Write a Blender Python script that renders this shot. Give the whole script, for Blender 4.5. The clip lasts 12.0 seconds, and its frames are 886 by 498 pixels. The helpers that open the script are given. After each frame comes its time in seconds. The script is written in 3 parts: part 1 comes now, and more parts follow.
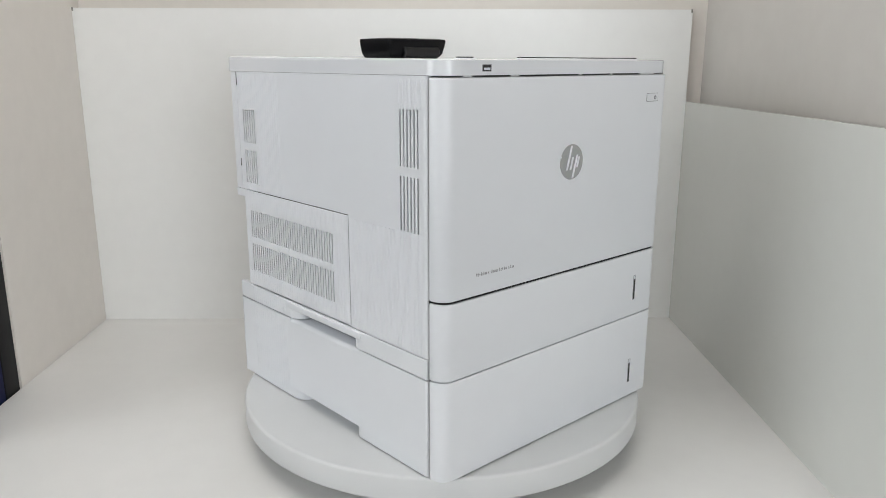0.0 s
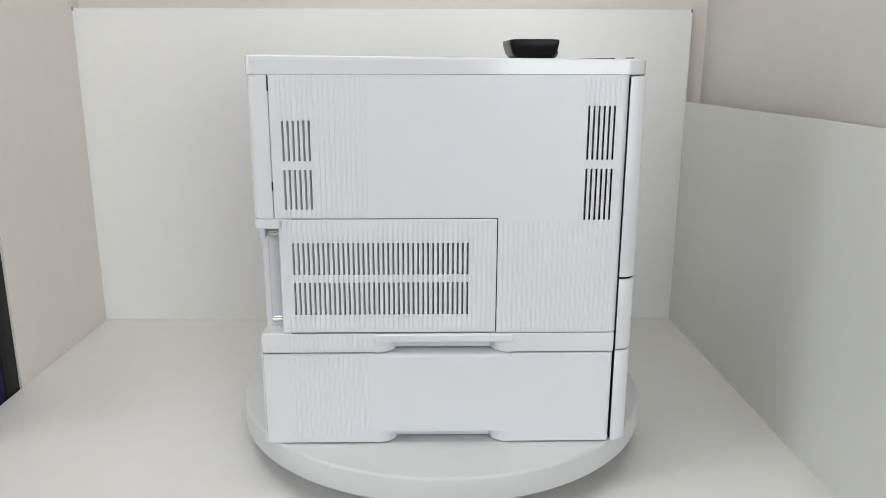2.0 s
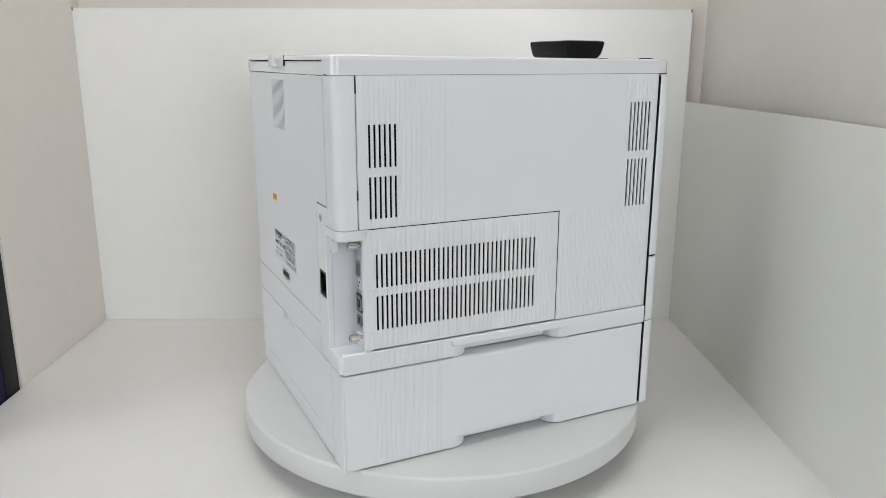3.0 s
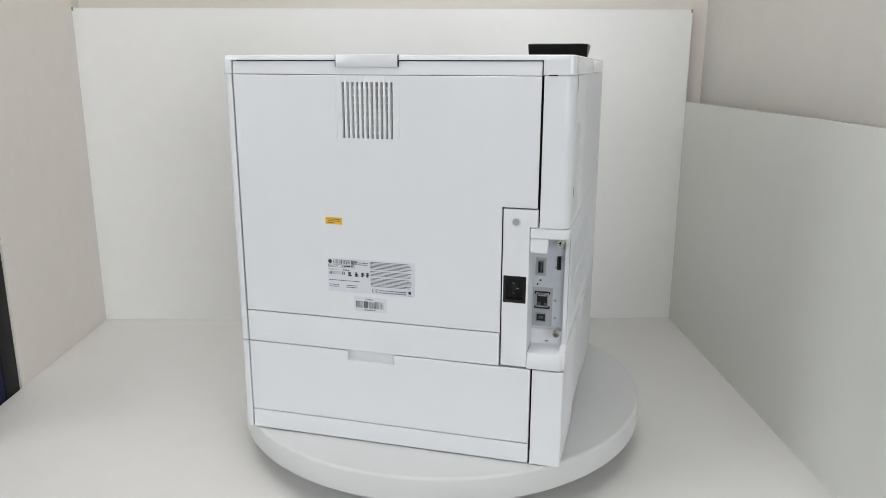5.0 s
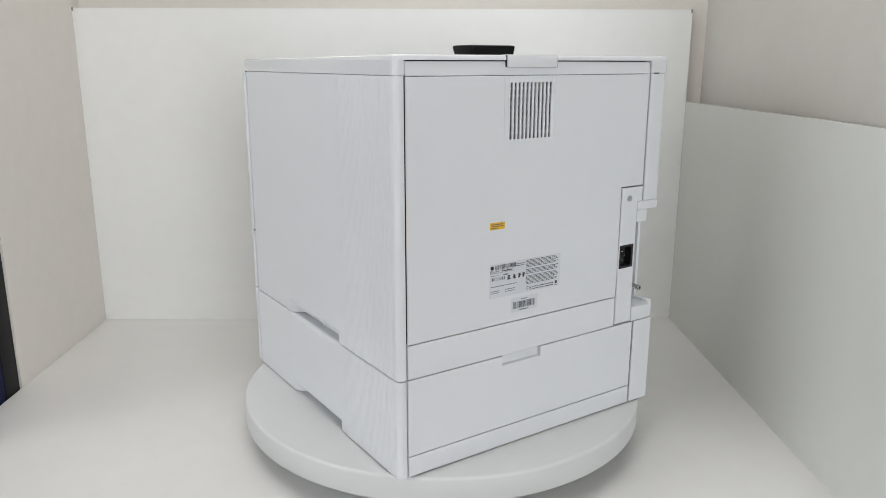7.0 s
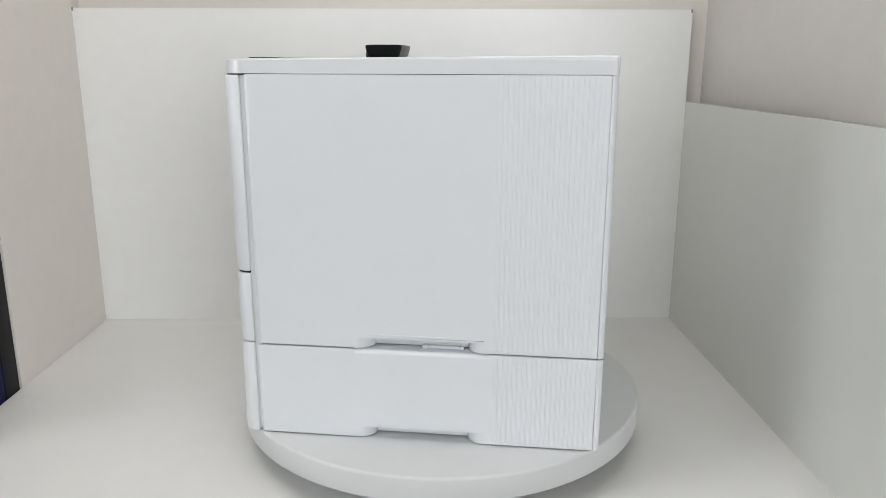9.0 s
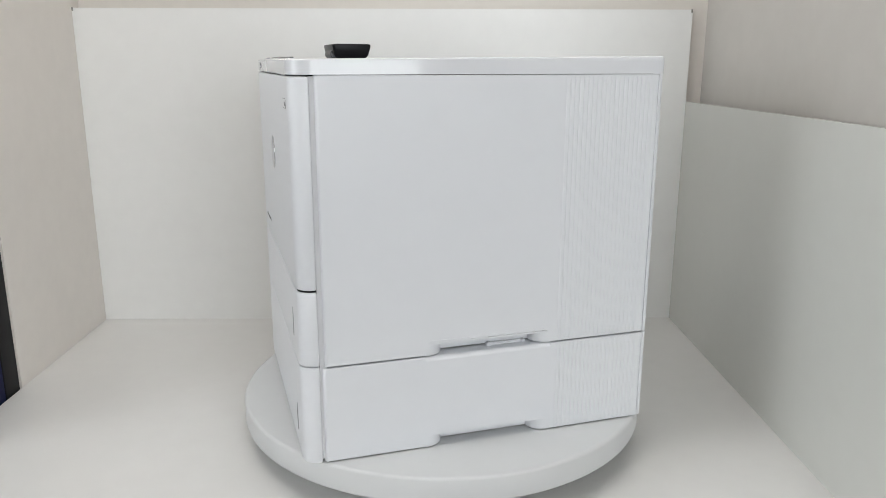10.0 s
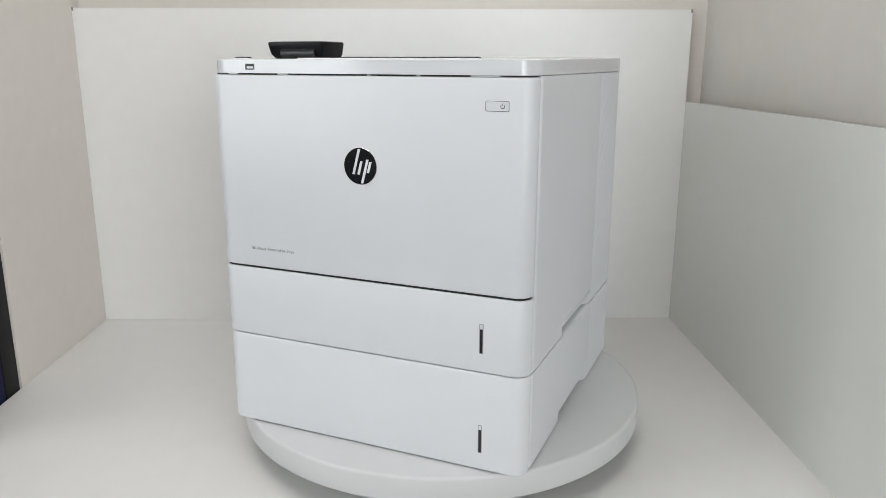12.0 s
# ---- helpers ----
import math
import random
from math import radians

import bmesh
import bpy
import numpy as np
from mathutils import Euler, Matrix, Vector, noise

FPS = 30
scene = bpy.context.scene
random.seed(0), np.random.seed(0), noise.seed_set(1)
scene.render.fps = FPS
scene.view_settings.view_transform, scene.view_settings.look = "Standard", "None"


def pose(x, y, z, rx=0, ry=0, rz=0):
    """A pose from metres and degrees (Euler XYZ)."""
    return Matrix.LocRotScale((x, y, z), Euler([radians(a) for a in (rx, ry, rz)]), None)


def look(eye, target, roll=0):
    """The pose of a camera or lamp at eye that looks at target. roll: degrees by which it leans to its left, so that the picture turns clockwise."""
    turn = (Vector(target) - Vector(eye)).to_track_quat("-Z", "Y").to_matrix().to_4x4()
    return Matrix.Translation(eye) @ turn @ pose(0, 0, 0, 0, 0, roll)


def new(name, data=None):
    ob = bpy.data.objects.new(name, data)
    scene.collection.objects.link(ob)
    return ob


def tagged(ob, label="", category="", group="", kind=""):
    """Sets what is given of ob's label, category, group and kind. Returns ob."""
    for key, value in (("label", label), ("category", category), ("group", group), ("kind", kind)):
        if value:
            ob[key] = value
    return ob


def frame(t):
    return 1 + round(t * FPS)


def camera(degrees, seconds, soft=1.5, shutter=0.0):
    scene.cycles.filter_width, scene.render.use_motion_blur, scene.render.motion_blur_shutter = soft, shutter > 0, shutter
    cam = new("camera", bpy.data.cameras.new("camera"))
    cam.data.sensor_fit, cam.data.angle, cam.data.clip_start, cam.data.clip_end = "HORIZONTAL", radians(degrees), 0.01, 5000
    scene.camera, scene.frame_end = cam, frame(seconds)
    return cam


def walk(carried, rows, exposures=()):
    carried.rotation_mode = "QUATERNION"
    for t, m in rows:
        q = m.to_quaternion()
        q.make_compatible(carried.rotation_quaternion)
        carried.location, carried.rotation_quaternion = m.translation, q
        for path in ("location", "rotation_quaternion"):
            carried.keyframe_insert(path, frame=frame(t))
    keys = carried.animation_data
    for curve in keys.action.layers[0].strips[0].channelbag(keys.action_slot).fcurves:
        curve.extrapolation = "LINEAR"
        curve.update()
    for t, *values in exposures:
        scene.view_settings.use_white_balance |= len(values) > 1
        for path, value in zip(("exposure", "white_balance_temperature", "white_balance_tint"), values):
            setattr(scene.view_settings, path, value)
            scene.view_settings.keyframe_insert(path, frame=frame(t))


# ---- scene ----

# ================= camera =================
cam = camera(60.92, 12.0, soft=0.85)
EYE = (0.0, -1.1312, 0.4937)
VIEW = look(EYE, (0.00312, -0.1608, 0.2522), 0.118)
walk(cam, [(0.0, VIEW), (12.0, VIEW)])

# the turntable turns steadily, counter-clockwise from above
START, RATE = 41.956, 24.545

# ================= world and lights =================
world = bpy.data.worlds.new("world")
scene.world = world
world.use_nodes = True
sky = world.node_tree.nodes.new("ShaderNodeTexSky")
sky.sky_type, sky.sun_disc = "NISHITA", False
sky.sun_elevation, sky.sun_rotation = radians(40), radians(250)
world.node_tree.links.new(sky.outputs[0], world.node_tree.nodes["Background"].inputs[0])
world.node_tree.nodes["Background"].inputs[1].default_value = 0.1
scene.view_settings.exposure = -0.04


def area(name, eye, target, w, h, watts, colour):
    lamp = bpy.data.lights.new(name, "AREA")
    lamp.shape, lamp.size, lamp.size_y, lamp.energy, lamp.color = "RECTANGLE", w, h, watts, colour
    ob = new(name, lamp)
    ob.matrix_world = look(eye, target)
    return ob


TABLE = -0.07           # top of the table; the turntable's top is at 0
FLOOR = -0.82
CEIL = 1.85
WEST, EAST, SOUTH, NORTH = -2.6, 2.3, -3.0, 0.512
SIDE = 0.556            # face of the wall beside the low board
WIN = (-2.15, -0.80, 0.30, 1.70)   # window in the west wall: y0, y1, z0, z1
area("window_light", (WEST - 0.06, (WIN[0] + WIN[1]) / 2, (WIN[2] + WIN[3]) / 2),
     (0.0, (WIN[0] + WIN[1]) / 2, (WIN[2] + WIN[3]) / 2), WIN[1] - WIN[0] - 0.04, 1.36, 19.0, (0.93, 0.97, 1.0))
WIN2 = (0.40, 1.72, 0.10, 1.55)    # window in the south wall: x0, x1, z0, z1
area("window_light", ((WIN2[0] + WIN2[1]) / 2, SOUTH - 0.06, (WIN2[2] + WIN2[3]) / 2),
     ((WIN2[0] + WIN2[1]) / 2, 0.0, (WIN2[2] + WIN2[3]) / 2), WIN2[1] - WIN2[0] - 0.04, 1.41, 24.5, (0.935, 0.972, 1.0))
LAMP = (-0.30, -0.55)
area("ceiling_panel_light", (*LAMP, CEIL - 0.045), (*LAMP, 0), 1.16, 0.56, 3.7, (1.0, 0.99, 0.98))


# ================= materials =================
def material(name, colour, rough=0.5, metal=0.0, vary=0.04, scale=30.0, bump=0.0, bump_scale=900.0, spec=0.5, coat=0.0, blotch=3.0, rough_vary=0.02):
    m = bpy.data.materials.new(name)
    m.use_nodes = True
    nt = m.node_tree
    b = nt.nodes["Principled BSDF"]
    b.inputs["Roughness"].default_value = rough
    b.inputs["Metallic"].default_value = metal
    b.inputs["Specular IOR Level"].default_value = spec
    b.inputs["Coat Weight"].default_value = coat
    tc = nt.nodes.new("ShaderNodeTexCoord")
    fine = nt.nodes.new("ShaderNodeTexNoise")
    fine.inputs["Scale"].default_value, fine.inputs["Detail"].default_value = scale, 4
    broad = nt.nodes.new("ShaderNodeTexNoise")
    broad.inputs["Scale"].default_value, broad.inputs["Detail"].default_value = blotch, 2
    nt.links.new(tc.outputs["Object"], fine.inputs["Vector"])
    nt.links.new(tc.outputs["Object"], broad.inputs["Vector"])
    add = nt.nodes.new("ShaderNodeMath")
    add.operation = "ADD"
    nt.links.new(fine.outputs["Fac"], add.inputs[0])
    nt.links.new(broad.outputs["Fac"], add.inputs[1])
    ramp = nt.nodes.new("ShaderNodeMapRange")
    ramp.inputs["From Min"].default_value, ramp.inputs["From Max"].default_value = 0.6, 1.4
    ramp.inputs["To Min"].default_value, ramp.inputs["To Max"].default_value = 1 - vary, 1 + vary
    nt.links.new(add.outputs[0], ramp.inputs["Value"])
    mul = nt.nodes.new("ShaderNodeVectorMath")
    mul.operation = "SCALE"
    mul.inputs[0].default_value = colour
    nt.links.new(ramp.outputs[0], mul.inputs["Scale"])
    nt.links.new(mul.outputs[0], b.inputs["Base Color"])
    rr = nt.nodes.new("ShaderNodeMapRange")
    rr.inputs["From Min"].default_value, rr.inputs["From Max"].default_value = 0.3, 0.7
    rr.inputs["To Min"].default_value, rr.inputs["To Max"].default_value = max(0.02, rough - rough_vary), min(1, rough + rough_vary)
    nt.links.new(broad.outputs["Fac"], rr.inputs["Value"])
    nt.links.new(rr.outputs[0], b.inputs["Roughness"])
    if bump:
        grain = nt.nodes.new("ShaderNodeTexNoise")
        grain.inputs["Scale"].default_value, grain.inputs["Detail"].default_value = bump_scale, 2
        nt.links.new(tc.outputs["Object"], grain.inputs["Vector"])
        bp = nt.nodes.new("ShaderNodeBump")
        bp.inputs["Strength"].default_value, bp.inputs["Distance"].default_value = bump, 0.0004
        nt.links.new(grain.outputs["Fac"], bp.inputs["Height"])
        nt.links.new(bp.outputs[0], b.inputs["Normal"])
    return m


WHITE = material("white_plastic", (0.735, 0.752, 0.782), 0.38, vary=0.012, bump=0.12, bump_scale=1800)
GLOSS = material("glossy_white_plastic", (0.73, 0.745, 0.775), 0.10, vary=0.01, coat=0.2)
CORE = material("dark_chassis", (0.010, 0.010, 0.012), 0.6, vary=0.3, scale=60)
GREY = material("grey_plastic", (0.32, 0.33, 0.35), 0.5, vary=0.05)
FILM = material("clear_film", (0.730, 0.747, 0.775), 0.33, vary=0.01)
STRIP = material("light_grey_plastic", (0.62, 0.63, 0.65), 0.5, vary=0.03)
BLACK = material("black_plastic", (0.005, 0.005, 0.006), 0.3, vary=0.15, spec=0.14)
SOCKET = material("socket_black", (0.006, 0.006, 0.007), 0.35, vary=0.15)
STEEL = material("galvanised_plate", (0.60, 0.64, 0.70), 0.42, metal=0.35, vary=0.06, scale=120)
CHROME = material("nickel", (0.72, 0.70, 0.67), 0.22, metal=1.0, vary=0.05)
BADGE = material("dark_chromed_badge", (0.58, 0.59, 0.60), 0.07, metal=1.0, vary=0.02)
PRINT = material("grey_print", (0.10, 0.10, 0.11), 0.6, vary=0.05)
INK = material("black_ink", (0.02, 0.02, 0.022), 0.6, vary=0.05)
PAPER = material("label_paper", (0.645, 0.675, 0.725), 0.45, vary=0.02)
YELLOW = material("yellow_sticker", (0.80, 0.47, 0.02), 0.5, vary=0.06)
SURROUND = material("grey_printed_field", (0.40, 0.42, 0.44), 0.5, vary=0.05)
SMOKED = material("smoked_window", (0.02, 0.02, 0.022), 0.10, vary=0.1)
DISC = material("white_laminate", (0.625, 0.635, 0.64), 0.42, vary=0.015)
BOARD = material("white_foam_board", (0.86, 0.865, 0.855), 0.42, vary=0.02, blotch=2.0, bump=0.08, bump_scale=250)
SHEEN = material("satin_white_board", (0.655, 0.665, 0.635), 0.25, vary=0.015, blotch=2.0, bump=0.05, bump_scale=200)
EDGE = material("board_edge_grey", (0.30, 0.29, 0.27), 0.7, vary=0.1)
TABLETOP = material("white_tabletop", (0.74, 0.734, 0.72), 0.36, vary=0.02, blotch=2.0, bump=0.06, bump_scale=300)
WALL = material("painted_wall", (0.79, 0.75, 0.705), 0.8, vary=0.03, blotch=1.5, bump=0.25, bump_scale=160)
# the off-white wall paint again, darkened to carry the side wall's shade
SHADEDWALL = material("shaded_wall_paint", (0.60, 0.58, 0.55), 0.8, vary=0.03, blotch=1.5, bump=0.25, bump_scale=160)
# for the unseen panel that darkens the badge's reflection
DARKPANEL = material("dark_reflected_panel", (0.035, 0.035, 0.038), 0.8, vary=0.06, blotch=1.5, bump=0.25, bump_scale=160)
CEILING = material("ceiling_paint", (0.78, 0.77, 0.75), 0.9, vary=0.02)
CARPET = material("grey_carpet", (0.16, 0.16, 0.165), 0.95, vary=0.2, scale=200, bump=0.4)
FRAME = material("black_frame", (0.006, 0.006, 0.007), 0.5, vary=0.15, spec=0.2)
BLUE = material("blue_sheet", (0.001, 0.003, 0.040), 0.5, vary=0.08, spec=0.2)
WINFRAME = material("window_frame_white", (0.75, 0.75, 0.74), 0.45, vary=0.02)


def glow(name, colour, strength):
    m = bpy.data.materials.new(name)
    m.use_nodes = True
    b = m.node_tree.nodes["Principled BSDF"]
    b.inputs["Base Color"].default_value = (*colour, 1)
    b.inputs["Emission Color"].default_value = (*colour, 1)
    b.inputs["Emission Strength"].default_value = strength
    return m


DAYLIGHT = glow("overcast_daylight", (0.93, 0.97, 1.0), 1.2)
DIFFUSER = glow("lamp_diffuser", (1.0, 0.97, 0.93), 4.0)


# ================= mesh helpers =================
def box(bm, x0, x1, y0, y1, z0, z1):
    v = [bm.verts.new((x, y, z)) for x in (x0, x1) for y in (y0, y1) for z in (z0, z1)]
    for f in ((0, 1, 3, 2), (4, 6, 7, 5), (0, 4, 5, 1), (2, 3, 7, 6), (0, 2, 6, 4), (1, 5, 7, 3)):
        bm.faces.new([v[i] for i in f])
    return bm


def spot(axis, u, v, w):
    """A point from two coordinates in a plane and one along its axis."""
    return {"x": (w, u, v), "y": (u, w, v), "z": (u, v, w)}[axis]


def slab(bm, pts, axis, a, b):
    """A prism: the outline pts, square to the axis, from a to b."""
    lo = [bm.verts.new(spot(axis, u, v, a)) for u, v in pts]
    hi = [bm.verts.new(spot(axis, u, v, b)) for u, v in pts]
    n = len(pts)
    bm.faces.new(lo)
    bm.faces.new(hi[::-1])
    for i in range(n):
        bm.faces.new((lo[i], hi[i], hi[(i + 1) % n], lo[(i + 1) % n]))
    return bm


def pierced(bm, axis, a, b, us, vs, cell):
    """A plate of cells between the breaks us and vs; cell(u, v) is 1 for solid, 0 for outside, 2 for a hole. Returns its outer edges."""
    us, vs = sorted({round(u, 6) for u in us}), sorted({round(v, 6) for v in vs})
    nu, nv = len(us) - 1, len(vs) - 1
    kind = {(i, j): cell((us[i] + us[i + 1]) / 2, (vs[j] + vs[j + 1]) / 2) for i in range(nu) for j in range(nv)}
    made = {}

    def vert(i, j, w):
        if (i, j, w) not in made:
            made[i, j, w] = bm.verts.new(spot(axis, us[i], vs[j], w))
        return made[i, j, w]

    rim = []
    for (i, j), k in kind.items():
        if k != 1:
            continue
        ring = [(i, j), (i + 1, j), (i + 1, j + 1), (i, j + 1)]
        bm.faces.new([vert(*p, a) for p in ring])
        bm.faces.new([vert(*p, b) for p in ring[::-1]])
        for q, (di, dj) in enumerate(((0, -1), (1, 0), (0, 1), (-1, 0))):
            other = kind.get((i + di, j + dj), 0)
            if other != 1:
                p, r = ring[q], ring[(q + 1) % 4]
                f = bm.faces.new((vert(*p, a), vert(*p, b), vert(*r, b), vert(*r, a)))
                if other == 0:
                    rim += [e for e in f.edges if abs((e.verts[0].co - e.verts[1].co).dot(Vector(spot(axis, 0, 0, 1)))) < 1e-6]
    return list(dict.fromkeys(rim))


def bevel(bm, width, segments=2, limit=35, edges=None):
    bm.normal_update()
    if edges is None:
        bmesh.ops.recalc_face_normals(bm, faces=bm.faces)
        edges = [e for e in bm.edges if len(e.link_faces) == 2 and e.calc_face_angle(0) > radians(limit)]
    bmesh.ops.bevel(bm, geom=edges, offset=width, segments=segments, profile=0.5, affect="EDGES", clamp_overlap=True)
    return bm


def part(name, bm, mat, parent=None, label="", smooth=True):
    """Links a bmesh as one mesh object under a thing or a part."""
    bmesh.ops.recalc_face_normals(bm, faces=bm.faces)
    if smooth:
        for f in bm.faces:
            f.smooth = len(f.verts) <= 4 or f.calc_area() < 2e-4
        for e in bm.edges:
            e.smooth = len(e.link_faces) == 2 and e.calc_face_angle(0) < radians(38)
    me = bpy.data.meshes.new(name)
    bm.to_mesh(me)
    bm.free()
    me.materials.append(mat)
    ob = new(name, me)
    if parent:
        ob.parent = parent
    return tagged(ob, label)


def fresh():
    return bmesh.new()


def block(x0, x1, y0, y1, z0, z1, r=0.0, seg=2):
    bm = box(fresh(), x0, x1, y0, y1, z0, z1)
    return bevel(bm, r, seg) if r else bm


def rounded(x0, x1, y0, y1, r00, r10, r11, r01, n=8):
    """A rectangle's outline with a radius for each corner, counter-clockwise from (x0, y0)."""
    out = []
    for cx, cy, r, start in ((x0 + r00, y0 + r00, r00, 180), (x1 - r10, y0 + r10, r10, 270), (x1 - r11, y1 - r11, r11, 0), (x0 + r01, y1 - r01, r01, 90)):
        if r <= 1e-6:
            out.append((cx, cy))
            continue
        for k in range(n + 1):
            a = radians(start + 90 * k / n)
            out.append((cx + r * math.cos(a), cy + r * math.sin(a)))
    return out


def disc(bm, axis, u, v, w0, w1, r, n=40):
    return slab(bm, [(u + r * math.cos(2 * math.pi * k / n), v + r * math.sin(2 * math.pi * k / n)) for k in range(n)], axis, w0, w1)


# ================= the room =================
def structure(name, bm, mat, label, smooth=False):
    ob = part(name, bm, mat, None, label, smooth)
    return tagged(ob, kind="structure")


T = 0.12
structure("floor", block(WEST - T, EAST + T, SOUTH - T, NORTH + T, FLOOR - 0.1, FLOOR), CARPET, "dark grey carpet floor of the room")
structure("ceiling", block(WEST - T, EAST + T, SOUTH - T, NORTH + T, CEIL, CEIL + 0.1), CEILING, "plain white painted ceiling")
structure("wall_north", block(WEST - T, EAST + T, NORTH, NORTH + T, FLOOR, CEIL), WALL, "warm off-white painted wall behind the panel")
structure("wall_east", block(EAST, EAST + T, SOUTH, NORTH, FLOOR, CEIL), WALL, "warm off-white painted wall of the room")
# the side wall's dimmer light is put into its colour
structure("wall_side", block(SIDE, SIDE + T, -0.37, NORTH, FLOOR, CEIL), SHADEDWALL, "warm off-white painted wall above the low board, its shade in the colour")
bm = fresh()
pierced(bm, "y", SOUTH - T, SOUTH, (WEST - T, WIN2[0], WIN2[1], EAST + T), (FLOOR, WIN2[2], WIN2[3], CEIL),
        lambda x, z: 2 if WIN2[0] < x < WIN2[1] and WIN2[2] < z < WIN2[3] else 1)
structure("wall_south", bm, WALL, "off-white painted wall with a wide window")
bm = fresh()
pierced(bm, "x", WEST - T, WEST, (SOUTH, WIN[0], WIN[1], NORTH), (FLOOR, WIN[2], WIN[3], CEIL),
        lambda y, z: 2 if WIN[0] < y < WIN[1] and WIN[2] < z < WIN[3] else 1)
structure("wall_west", bm, WALL, "off-white painted wall with a wide window")
# added out of view, so that the badge mirrors something dark
structure("reflected_panel", block(WEST + 0.003, WEST + 0.015, SOUTH, NORTH, FLOOR, WIN[2] - 0.035), DARKPANEL, "unseen dark panel under the window, added for the badge to reflect")
# short wall that stands beside the table
bm = slab(fresh(), [(-0.7535, NORTH), (-0.7435, 0.111), (-0.86, 0.111), (-0.86, NORTH)], "z", FLOOR, CEIL)
structure("wall_stub", bm, WALL, "warm off-white painted side wall next to the table")


def window(name, m, w, z0, z1):
    """A framed window of width w; its local x runs along the wall and y points out of the room."""
    ob = new(name)
    ob.matrix_world = m
    tagged(ob, "wide white-framed window with overcast daylight", "window", kind="structure")
    e, f = w / 2, 0.05
    bm = fresh()
    pierced(bm, "y", 0.07, 0.10, (-e, -e + f, -f / 2, f / 2, e - f, e), (z0, z0 + f, z1 - f, z1),
            lambda x, z: 2 if z0 + f < z < z1 - f and f / 2 < abs(x) < e - f else 1)
    part("window_frame", bm, WINFRAME, ob)
    part("window_sill", block(-e - 0.03, e + 0.03, -0.06, 0.05, z0 - 0.03, z0 + 0.001, 0.006), WINFRAME, ob)
    part("sky_pane", block(-e, e, 0.112, 0.118, z0, z1), DAYLIGHT, ob, smooth=False)


window("window_1", pose(WEST, (WIN[0] + WIN[1]) / 2, 0, 0, 0, 90), WIN[1] - WIN[0], WIN[2], WIN[3])
window("window_2", pose((WIN2[0] + WIN2[1]) / 2, SOUTH, 0, 0, 0, 180), WIN2[1] - WIN2[0], WIN2[2], WIN2[3])


def ceiling_lamp():
    ob = new("ceiling_light")
    ob.location = (*LAMP, CEIL)
    tagged(ob, "flat rectangular white ceiling lamp panel", "ceiling lamp")
    bm = fresh()
    pierced(bm, "z", -0.04, 0.0, (-0.62, -0.58, 0.58, 0.62), (-0.32, -0.28, 0.28, 0.32), lambda u, v: 2 if abs(u) < 0.58 and abs(v) < 0.28 else 1)
    part("frame", bm, WINFRAME, ob)
    part("diffuser", block(-0.58, 0.58, -0.28, 0.28, -0.02, -0.01), DIFFUSER, ob, smooth=False)


ceiling_lamp()


def table():
    ob = new("table")
    ob.location = (0, 0, FLOOR)
    tagged(ob, "white laminate table carrying the photo corner", "table")
    top = TABLE - FLOOR
    part("tabletop", bevel(slab(fresh(), [(-0.7525, 0.505), (-0.7375, -0.16), (-0.73, -0.62), (0.55, -0.62), (0.55, 0.505)], "z", top - 0.03, top), 0.0015), TABLETOP, ob)
    for x in (-0.70, 0.52):
        part("leg", block(x - 0.02, x + 0.02, -0.58, 0.45, 0.0, top - 0.03, 0.002), TABLETOP, ob)


table()


def panel_board(name, a, b, z0, z1, thick, mat, label, rise=0.0):
    """An upright board from a to b in plan, its face on that line and its thickness behind it."""
    ob = new(name)
    d = Vector((b[0] - a[0], b[1] - a[1], 0))
    ob.matrix_world = Matrix.Translation((a[0], a[1], z0)) @ Matrix.Rotation(math.atan2(d.y, d.x), 4, "Z")
    tagged(ob, label, "board")
    n = d.length
    h = z1 - z0
    part("face_sheet", slab(fresh(), [(0, 0), (n, 0), (n, h + rise), (0, h)], "y", 0.0, 0.0012), mat, ob)
    part("foam_core", slab(fresh(), [(0.0006, 0), (n - 0.0006, 0), (n - 0.0006, h + rise - 0.0006), (0.0006, h - 0.0006)], "y", 0.0012, thick), EDGE, ob)
    if name == "back_board":
        for x in (0.0, n - 0.003):
            part("worn_corner", block(x, x + 0.003, -0.0008, 0.0011, h - 0.006, h + 0.0006), EDGE, ob, "scuffed grey corner")
    return ob


# ================= boards, frame =================
panel_board("back_board", (-0.752, 0.477), (0.5192, 0.4925), TABLE, 0.5985, 0.006, BOARD, "tall thin white foam board standing as a backdrop")
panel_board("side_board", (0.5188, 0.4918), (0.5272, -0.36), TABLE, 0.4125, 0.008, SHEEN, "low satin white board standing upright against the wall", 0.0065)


def framed_sign():
    """A tall black frame round a blue sheet, standing on the floor against the short wall's end."""
    ob = new("framed_sign")
    ob.matrix_world = pose(-0.7435, 0.1095, FLOOR, 0, 0, 271.2)
    tagged(ob, "black-framed deep blue sign standing beside the table", "sign")
    w, h, f = 0.23, 1.36, 0.046
    bm = fresh()
    pierced(bm, "y", -0.002, -0.032, (0, f, w - f, w), (0, f, h - f, h), lambda u, v: 2 if f < u < w - f and f < v < h - f else 1)
    bevel(bm, 0.003, 2)
    part("frame", bm, FRAME, ob, "black frame")
    part("sheet", block(f - 0.004, w - f + 0.004, -0.0065, -0.0035, f - 0.004, h - f + 0.004), BLUE, ob, "deep blue sheet")


framed_sign()

# ================= turntable =================
R = 0.308


